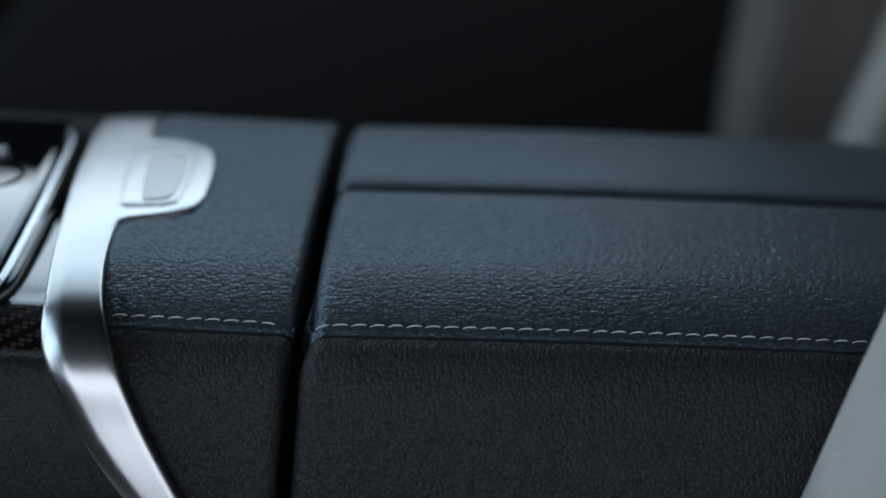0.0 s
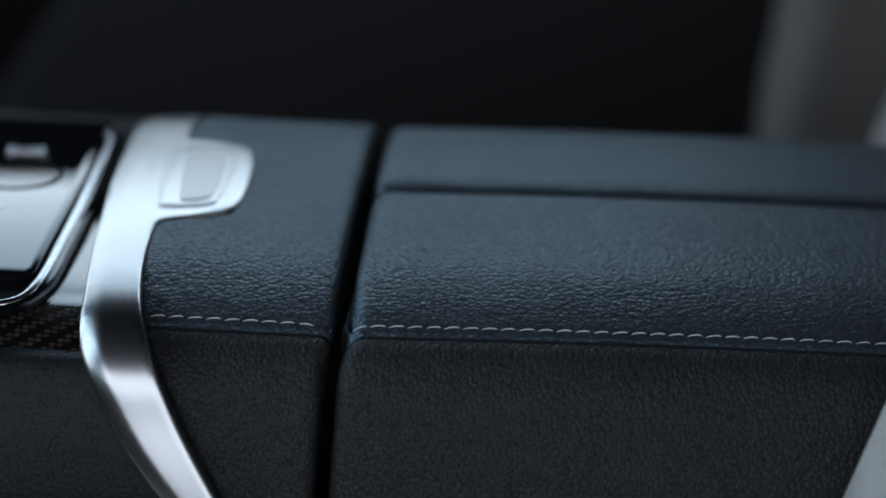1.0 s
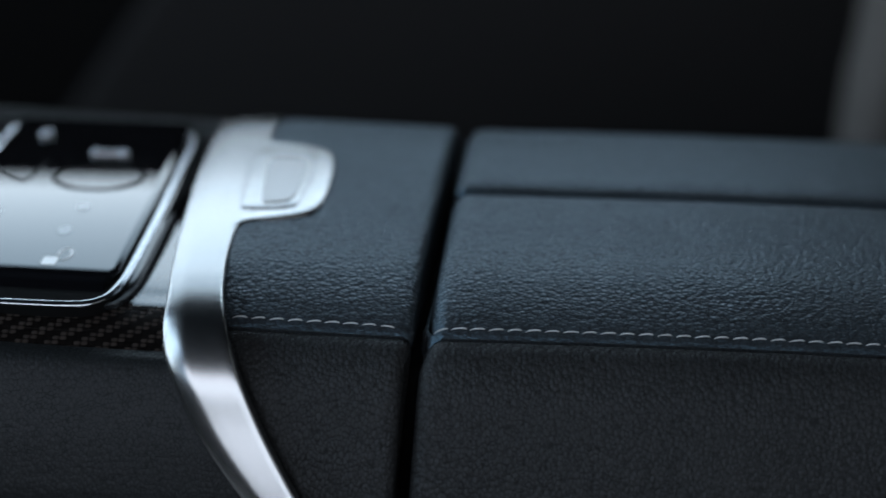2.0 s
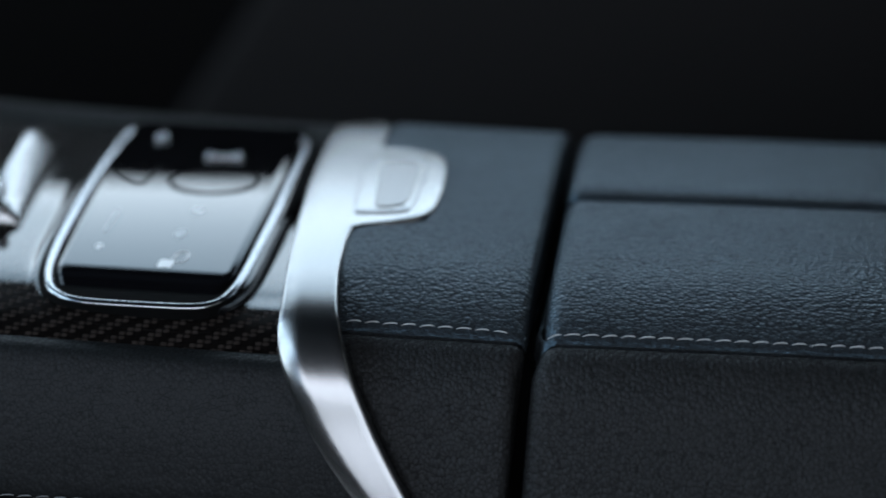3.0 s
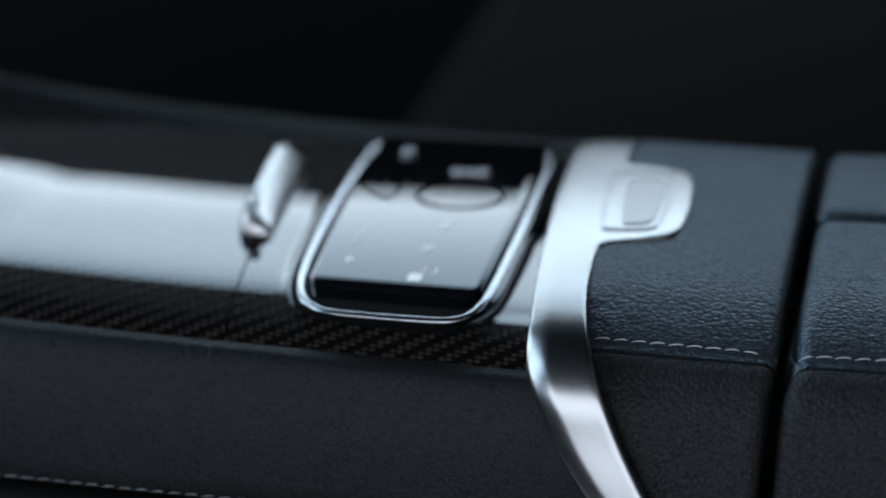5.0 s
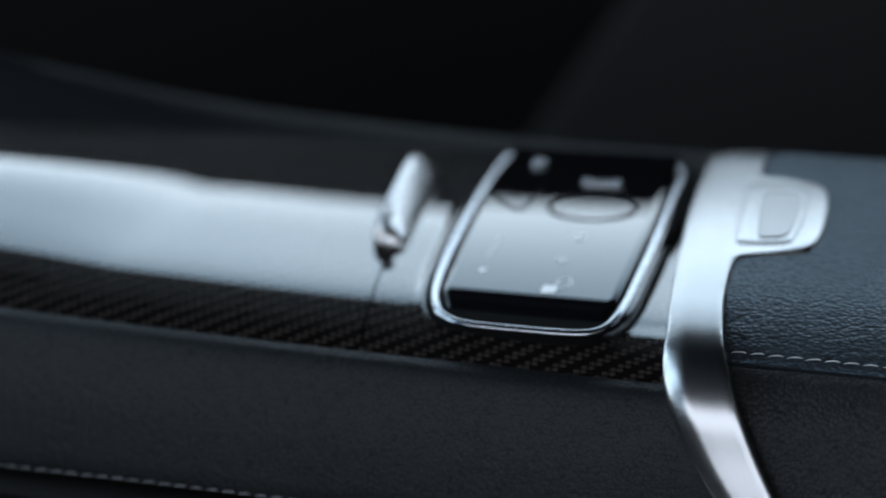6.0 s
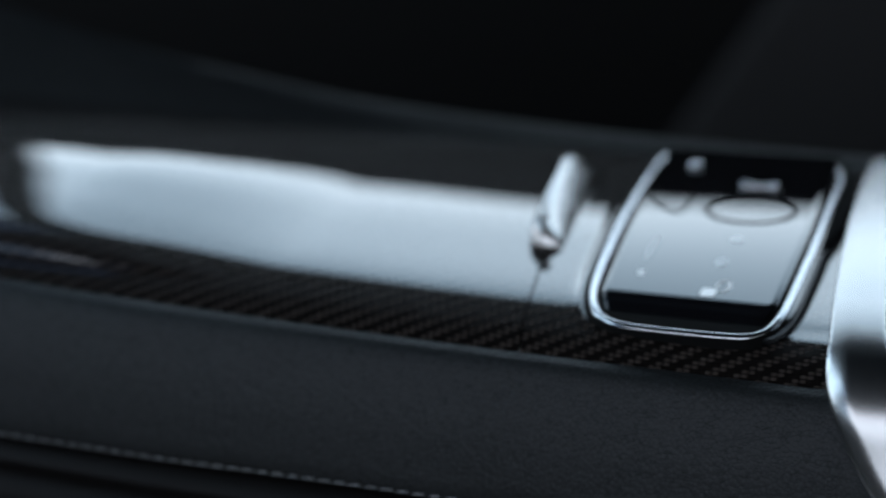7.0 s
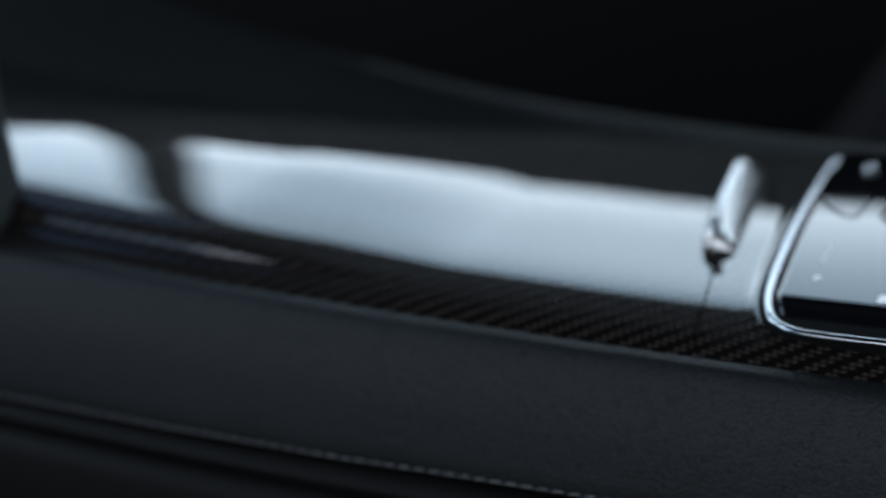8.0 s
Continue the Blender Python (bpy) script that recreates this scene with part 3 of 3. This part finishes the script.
# metal bar across the console with the latch plate
# (y, z, left x, right x) along the bar
BAR = [
    (0.180, -0.010, -0.0695, -0.0600), (0.1772, 0.0016, -0.0712, -0.061), (0.1707, 0.0111, -0.0752, -0.0626), (0.1601, 0.0164, -0.0808, -0.0641), (0.1484, 0.0184, -0.0846, -0.0652), (0.1364, 0.0183, -0.0854, -0.0651),
    (0.1124, 0.0177, -0.0850, -0.0647), (0.0884, 0.0168, -0.0844, -0.0643), (0.0644, 0.0155, -0.0829, -0.0641), (0.0405, 0.0137, -0.0812, -0.0637), (0.0227, 0.0122, -0.0796, -0.0629), (0.0120, 0.0113, -0.0785, -0.0617), (0.0030, 0.0103, -0.0775, -0.0605),
    (-0.0052, 0.0093, -0.0769, -0.0593), (-0.0104, 0.0079, -0.0768, -0.0582), (-0.0143, 0.0054, -0.0764, -0.0569), (-0.0174, 0.0023, -0.0758, -0.0557), (-0.0203, -0.0014, -0.0749, -0.0543), (-0.0228, -0.0053, -0.0735, -0.0528),
    (-0.0246, -0.0093, -0.0716, -0.0511), (-0.0255, -0.0140, -0.0696, -0.0492), (-0.0282, -0.0213, -0.0652, -0.0455), (-0.0308, -0.0284, -0.0603, -0.0414), (-0.0338, -0.0365, -0.0538, -0.0365), (-0.0390, -0.0508, -0.0412, -0.0278), (-0.0447, -0.0665, -0.0290, -0.0183),
]
# the tongue that carries the latch: (y, x) along its edge, from the far corner round to the bar again
TONGUE = [(0.1320, -0.0648), (0.1262, -0.0642), (0.1240, -0.0615), (0.1232, -0.0560), (0.1212, -0.0490), (0.1165, -0.0425), (0.1065, -0.0393), (0.0910, -0.0382), (0.0745, -0.0383), (0.0645, -0.0397), (0.0590, -0.0424), (0.0552, -0.0490), (0.0530, -0.0556), (0.0514, -0.0603), (0.0490, -0.0628), (0.0445, -0.0637)]


def eased(line, step=0.001, spread=5.4):
    """The line at even steps, with its small kinks drawn out."""
    q = np.asarray(line, float)
    at = np.r_[0, np.cumsum(np.linalg.norm(np.diff(q[:, :2], axis=0), axis=1))]
    even = np.linspace(0, at[-1], int(at[-1] / step))
    n = int(4 * spread)
    k = np.exp(-0.5 * (np.arange(-n, n + 1) / spread) ** 2)
    out = []
    for c in range(q.shape[1]):
        v = np.interp(even, at, q[:, c])
        v = np.r_[2 * v[0] - v[n:0:-1], v, 2 * v[-1] - v[-2:-n - 2:-1]]
        out.append(np.convolve(v, k / k.sum(), "valid"))
    return np.stack(out, 1)


bar_line = eased(smooth_line(BAR, 6))


def bar_at(y, z, side):
    """The bar's left (2) or right (3) edge beside a place on the console's skin."""
    a, b = bar_line[:-1], bar_line[1:]
    d = b[:, :2] - a[:, :2]
    u = np.clip(((np.array([y, z]) - a[:, :2]) * d).sum(1) / (d * d).sum(1), 0, 1)
    gap = ((a[:, :2] + d * u[:, None] - np.array([y, z])) ** 2).sum(1)
    k = int(np.argmin(gap))
    return float(a[k, side] + (b[k, side] - a[k, side]) * u[k])


bar_s = np.r_[0, np.cumsum(np.linalg.norm(np.diff(bar_line[:, :2], axis=0), axis=1))]
bar_run = np.gradient(bar_line[:, :2], bar_s, axis=0)
bar_run /= np.linalg.norm(bar_run, axis=1)[:, None]


def on_bar(s, x, off):
    """A place on the bar: s along it, x across, off above its face."""
    y, z, dy, dz = (float(np.interp(s, bar_s, v)) for v in (bar_line[:, 0], bar_line[:, 1], bar_run[:, 0], bar_run[:, 1]))
    return (x, y + dz * off, z - dy * off)


def along(y):
    return float(np.interp(-y, -bar_line[:, 0], bar_s))


right_edge = [(s, x) for s, y, x in zip(bar_s, bar_line[:, 0], bar_line[:, 3]) if y > 0.136]
right_edge += [(along(y), x) for y, x in smooth_line(TONGUE, 6)]
right_edge += [(s, x) for s, y, x in zip(bar_s, bar_line[:, 0], bar_line[:, 3]) if y < 0.042]
right_edge = np.array(right_edge)
run = np.gradient(right_edge, axis=0)
run /= np.linalg.norm(run, axis=1)[:, None]
inward = np.stack([run[:, 1], -run[:, 0]], 1)
bar = thing("trim_bar", "satin metal trim bar across the console with a latch plate", "trim bar")
bar_loops = []
ROLL = 0.0056
RIM = curve_of([along(0.17), along(0.10), along(0.03), along(0.008), along(-0.004), along(-0.014), along(-0.022), along(-0.030), along(-0.06)], [0.0004, 0.0004, 0.0007, 0.0012, 0.0020, 0.0026, 0.0026, 0.0022, 0.0016])
for (s, xr), (ns, nx) in zip(right_edge, inward):
    xl = float(np.interp(s, bar_s, bar_line[:, 2]))
    deep = float(RIM(s))
    roll = ROLL + 0.9 * max(0.0, deep - 0.0012)
    loop = [on_bar(s, xl, -0.014)]
    for d, off in ((0.0, -1.4), (0.02, -1.08), (0.07, -0.90), (0.25, -0.66), (0.45, -0.43), (0.65, -0.23), (0.82, -0.09), (0.96, -0.02), (1.08, 0.0)):
        loop.append(on_bar(s, xl + roll * d, deep * off))
    edge = [(s + ns * d, xr + nx * d, off) for d, off in ((0.0012, 0.0001), (0.0007, 0.0), (0.0003, -0.0003), (0.0001, -0.0008), (0.0, -0.0016), (0.0, -0.012))]
    for u in (0.35, 0.65, 0.85):
        loop.append(on_bar(s + (edge[0][0] - s) * u, xl + roll + (edge[0][1] - xl - roll) * u, 0.0001 * u))
    bar_loops.append(loop + [on_bar(*e) for e in edge])
part("bar", loft(bar_loops), SATIN, bar, "curved satin metal bar")


def bar_top(y):
    return float(np.interp(-y, -bar_line[:190, 0], bar_line[:190, 1]))


def plate_top(x, y):
    return bar_top(y) + 0.0005


PLATE = [(-0.0653, 0.0625), (-0.0668, 0.085), (-0.0673, 0.107), (-0.0655, 0.1130), (-0.058, 0.1140), (-0.0505, 0.1130), (-0.0464, 0.1100), (-0.0454, 0.093), (-0.0464, 0.068), (-0.0490, 0.0625), (-0.056, 0.0608), (-0.0635, 0.0606)]
BUTTON = [(-0.0588, 0.0660), (-0.0604, 0.085), (-0.0612, 0.101), (-0.0600, 0.1052), (-0.0545, 0.1058), (-0.0496, 0.1046), (-0.0480, 0.1010), (-0.0474, 0.090), (-0.0480, 0.073), (-0.0500, 0.0665), (-0.0545, 0.0645), (-0.0578, 0.0645)]
plate = part("latch_plate", slab(smooth_line(PLATE + PLATE[:1], 5)[:-1], lambda x, y: plate_top(x, y) + 0.0001, 0.002, 0.0005, 4), SATIN, bar, "rounded satin metal latch plate")
part("latch_button", slab(smooth_line(BUTTON + BUTTON[:1], 5)[:-1], lambda x, y: plate_top(x, y) + 0.0004 - 0.006 * (y - 0.085), 0.003, 0.0004, 3), BUTTON_METAL, plate, "press button")

# leather pad between the bar and the lids, and the two lids
NEAR_SKIN = [(-0.0330, -0.070), (-0.0288, -0.050), (-0.0250, -0.035), (-0.0205, -0.0225), (-0.0170, -0.0132), (-0.0124, -0.0066), (-0.0080, -0.0030), (-0.0044, -0.0018), (-0.0024, -0.0023), (-0.0020, -0.0014), (-0.0010, -0.0003), (0.0005, 0.0006), (0.004, 0.0024), (0.012, 0.0058), (0.026, 0.0096), (0.05, 0.0118)]
FULL = NEAR_SKIN + [(0.09, 0.0143), (0.13, 0.0158), (0.155, 0.0144), (0.167, 0.0105), (0.174, 0.0020), (0.178, -0.02), (0.180, -0.070)]
NEAR = NEAR_SKIN + [(0.076, 0.0138), (0.083, 0.0136), (0.0862, 0.0120), (0.0874, 0.0080), (0.0876, -0.02), (0.0876, -0.070)]
FAR = [(0.0896, -0.070), (0.0896, -0.02), (0.0898, 0.0080), (0.0910, 0.0120), (0.0942, 0.0138), (0.102, 0.0148), (0.13, 0.0154), (0.152, 0.0142), (0.165, 0.0108), (0.173, 0.0020), (0.177, -0.02), (0.180, -0.070)]


def lid_front(y, z):
    return 0.06 * min(z, 0.0) + 0.03 * max(y, 0.0) - 0.0016 * min(1.0, max(0.0, (-z - 0.001) / 0.005))


def sag(x, y):
    return -((max(x, 0.0) / 0.2) ** 2) * 0.0042


def cushion(profile, front, back, r_front, r_back, steps, rise=lambda x, y: 0.0):
    """A padded hide-covered body between two end lines, with rolled ends."""
    q = smooth_line(profile, 3)
    loops = []
    stations = [("f", a) for a in np.linspace(0, math.pi / 2, 6)] + [("m", u) for u in np.linspace(0, 1, steps)[1:-1]] + [("b", a) for a in np.linspace(math.pi / 2, 0, 6)]
    for kind, v in stations:
        d = (r_front if kind == "f" else r_back) * (1 - math.sin(v)) if kind != "m" else 0.0
        ring = inset(q, d)
        loop = []
        for (y, z), (y0, z0) in zip(ring, q):
            a, b = front(y0, z0), back(y0, z0)
            if kind == "f":
                x = a + r_front * (1 - math.cos(v))
            elif kind == "b":
                x = b - r_back * (1 - math.cos(v))
            else:
                x = a + r_front + (b - a - r_front - r_back) * v
            loop.append((x, y, z + rise(x, y)))
        loops.append(loop)
    return loft(loops)


def pad_rise(x, y):
    return 0.0022 * min(1.0, max(0.0, -x / 0.058)) * min(1.0, max(0.0, (y + 0.03) / 0.03))


front_pad = thing("console_pad", "dark grey leather pad with pale stitching beside the metal bar", "console pad")
NEAR_SIDE = NEAR_SKIN[:9] + [(0.004, -0.0060), (0.012, -0.010), (0.012, -0.070)]
FULL_TOP = [(0.004, -0.014)] + FULL[8:-1] + [(0.176, -0.014)]
bar_side = lambda y, z: bar_at(y, z, 3) - 0.0012
pad_end = lambda y, z: lid_front(y, z) - 0.0042
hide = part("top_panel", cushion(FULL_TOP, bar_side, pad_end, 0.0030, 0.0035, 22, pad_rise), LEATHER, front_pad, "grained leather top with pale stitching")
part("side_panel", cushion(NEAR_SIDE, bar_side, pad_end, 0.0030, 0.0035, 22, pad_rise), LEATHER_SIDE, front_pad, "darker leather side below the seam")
sew(hide, [(x, 0.0002 - 0.0012 * max(0, (x + 0.012) / 0.008), 0.0008 + pad_rise(x, 0) - 0.0012 * max(0.0, (x + 0.014) / 0.01)) for x in np.linspace(-0.0583, -0.0045, 30)])

NEAR_TOP = [(0.004, -0.014)] + NEAR[8:-1] + [(0.0876, -0.014)]
near_lid = thing("armrest_lid", "dark grey grained leather armrest lid with pale stitching", "armrest", "armrest lids")
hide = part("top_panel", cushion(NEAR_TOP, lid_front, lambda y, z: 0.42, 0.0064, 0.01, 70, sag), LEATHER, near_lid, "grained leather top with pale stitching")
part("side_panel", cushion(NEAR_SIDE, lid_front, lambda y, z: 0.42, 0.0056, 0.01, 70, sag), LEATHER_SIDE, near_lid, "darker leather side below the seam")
sew(hide, [(x, 0.0002 - 0.0012 * max(0, (0.006 - x) / 0.006), 0.0008 + sag(x, 0) - 0.0016 * max(0.0, (0.006 - x) / 0.006)) for x in np.linspace(0.0012, 0.30, 120)])
far_lid = thing("armrest_lid", "dark grey smooth leather armrest lid behind the split", "armrest", "armrest lids")
FAR_TOP = [(0.0896, -0.014)] + FAR[2:-2] + [(0.1765, -0.014)]
part("top_panel", cushion(FAR_TOP, lid_front, lambda y, z: 0.42, 0.0048, 0.01, 70, sag), LEATHER, far_lid, "smooth leather top")
part("side_panel", cushion([(0.0900, -0.07), (0.0900, -0.015), (0.1760, -0.015), (0.1790, -0.07)], lid_front, lambda y, z: 0.42, 0.0035, 0.01, 30, sag), LEATHER_SIDE, far_lid, "darker leather below the lid's edge")

# leather side of the console below the carbon trim
def side_low(x):
    return float(np.interp(-x, [0.05, 0.1571, 0.1957, 0.2512, 0.2931, 0.3597, 0.4349, 0.62], [-0.050, -0.0485, -0.0477, -0.0459, -0.0449, -0.0417, -0.037, -0.022]))


side_loops = []
for u in np.linspace(0, 1, 70):
    loop = []
    for v in (0.0, 0.004, 0.010, 0.02, 0.035, 0.06, 0.10, 0.16, 0.24, 0.34, 0.46, 0.58, 0.70, 0.82, 0.92, 0.97, 1.0):
        end = 0.5 * (bar_at(side_y(-0.05 * v), -0.05 * v, 2) + bar_at(side_y(-0.05 * v), -0.05 * v, 3))
        x = -0.62 + (end + 0.62) * u
        top, low = near_edge(x) + 0.0003, side_low(x) - 0.001
        z = top + (low - top) * v
        y = SHOULDER(top - z) + 0.0022 * max(0.0, (v - 0.94) / 0.06) ** 2
        loop.append((x, y, z))
    inner = [(x, y + 0.006, z) for x, y, z in loop[::-1]]
    side_loops.append(loop + inner)
side_panel = thing("console_side_panel", "dark grey leather side of the console with stitched lower edge", "console panel")
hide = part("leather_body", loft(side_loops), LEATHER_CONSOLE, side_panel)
sew(hide, [(x, SHOULDER(near_edge(x) - side_low(x)) - 0.0004, side_low(x) + 0.0012) for x in np.linspace(-0.50, -0.06, 90)], mesh=DULL_STITCH)

lower_loops = []
for x in np.linspace(-0.62, 0.42, 50):
    z0 = side_low(min(x, -0.05)) - 0.0022
    lower_loops.append([(x, side_y(z0) - 0.003 + dy, z0 + dz) for dy, dz in ((0.010, 0.0), (0.001, -0.0002), (-0.0030, -0.0018), (-0.0045, -0.0045), (-0.0035, -0.0072), (0.0005, -0.0088), (0.0010, -0.0105), (-0.0035, -0.0125), (-0.0065, -0.0180), (-0.0080, -0.05), (-0.0100, -0.44), (0.02, -0.44))])
lower = thing("lower_console_trim", "black moulded trim under the console's stitched leather", "trim panel")
part("moulded_shell", loft(lower_loops), BLACK, lower)

# padded rail on the passenger's side of the console
rail_loops = []
for x in np.linspace(-0.62, -0.084, 90):
    z = carbon_top(x, 0.166)
    up = far_lift(x) * 1.05 + 0.001 + 0.9 * BOW(-x) - min(0.0, (CROWN(-x) - 1) * 0.0054)
    rail_loops.append([(x, 0.164 + dy, z + dz + up * w) for dy, dz, w in ((0.0, -0.02, 0), (0.0, -0.0012, 0), (0.0008, 0.0, 0.0), (0.004, 0.0006, 0.18), (0.008, 0.0012, 0.42), (0.012, 0.0016, 0.68), (0.016, 0.0016, 0.88), (0.020, 0.0008, 0.99), (0.024, -0.0015, 1.0), (0.028, -0.006, 0.9), (0.032, -0.02, 0.6), (0.036, -0.09, 0))])
rail = thing("console_rail", "dark leather padded rail along the console's far edge", "console rail")
part("inner_panel", loft([q[:6] + [(q[5][0], q[5][1], q[0][2])] for q in rail_loops]), LEATHER_RAIL, rail, "narrow inner face beside the carbon")
part("top_roll", loft([q[5:] + [(q[5][0], q[5][1], q[0][2])] for q in rail_loops]), LEATHER_RAIL, rail, "rounded leather top roll")

# dark core of the console, so that gaps look into black
core = thing("console_core", "black inner box of the centre console", "console")
part("box", block(-0.0700, -0.002, -0.50, 0.40, 0.168, -0.012, 0.004), GAP, core)
part("box", block(-0.62, 0.004, -0.50, -0.071, 0.165, -0.012, 0.004), GAP, core)

# ---- dashboard end, seats ----
dash = thing("dashboard_panel", "slate grey dashboard panel rising from the console", "dashboard")
dl = []
for z, x in ((0.008, -0.4388), (0.03, -0.4388), (0.06, -0.4416), (0.12, -0.4406), (0.22, -0.4416)):
    dl.append([(x - 0.002, -0.012, z), (x - 0.0005, -0.011, z), (x, -0.009, z), (x - 0.004, 0.02, z), (x - 0.03, 0.03, z), (x - 0.15, 0.03, z), (x - 0.15, -0.012, z)])
part("shell", loft(dl), DASH, dash)


def soft_slab(points, y0, y1, r):
    """An upholstered body: an xz outline swept in y with rolled edges."""
    q = smooth_line(points + [points[0]], 5)[:-1]
    loops = []
    for a in np.linspace(0, math.pi / 2, 7):
        loops.append([(x, y0 + r * (1 - math.cos(a)), z) for x, z in inset(q, r * (1 - math.sin(a)))])
    for a in np.linspace(math.pi / 2, 0, 7):
        loops.append([(x, y1 - r * (1 - math.cos(a)), z) for x, z in inset(q, r * (1 - math.sin(a)))])
    return loft(loops)


driver = thing("driver_seat", "pale grey leather driver seat close beside the armrest", "car seat", "car seats")
part("backrest", soft_slab([(0.070, -0.26), (0.1394, -0.0379), (0.1583, 0.0215), (0.205, 0.16), (0.27, 0.40), (0.34, 0.42), (0.36, 0.38), (0.30, 0.10), (0.24, -0.26)], -0.56, -0.022, 0.02), SEAT, driver, "pale grey backrest with a rounded bolster")
part("seat_cushion", soft_slab([(-0.42, -0.24), (-0.30, -0.215), (0.0, -0.235), (0.16, -0.25), (0.16, -0.38), (-0.40, -0.38)], -0.56, -0.06, 0.03), SEAT, driver, "pale grey seat cushion")
passenger = thing("passenger_seat", "grey passenger seat with a dark side and pale backrest", "car seat", "car seats")
part("side_bolster", soft_slab([(0.189, -0.30), (0.195, -0.08), (0.202, 0.0), (0.209, 0.30), (0.249, 0.45), (0.30, 0.45), (0.33, 0.20), (0.32, -0.30)], 0.45, 0.53, 0.02), SEAT_DARK, passenger, "mid grey side bolster")
part("backrest", soft_slab([(0.195, -0.30), (0.243, -0.085), (0.266, -0.012), (0.33, 0.20), (0.40, 0.45), (0.46, 0.45), (0.44, 0.10), (0.38, -0.30)], 0.40, 0.449, 0.012), SEAT, passenger, "pale grey backrest edge")
part("seat_cushion", soft_slab([(-0.30, -0.30), (-0.25, -0.27), (0.0, -0.28), (0.17, -0.29), (0.17, -0.42), (-0.28, -0.42)], 0.30, 0.78, 0.03), DARK_CLOTH, passenger, "near-black seat cushion")
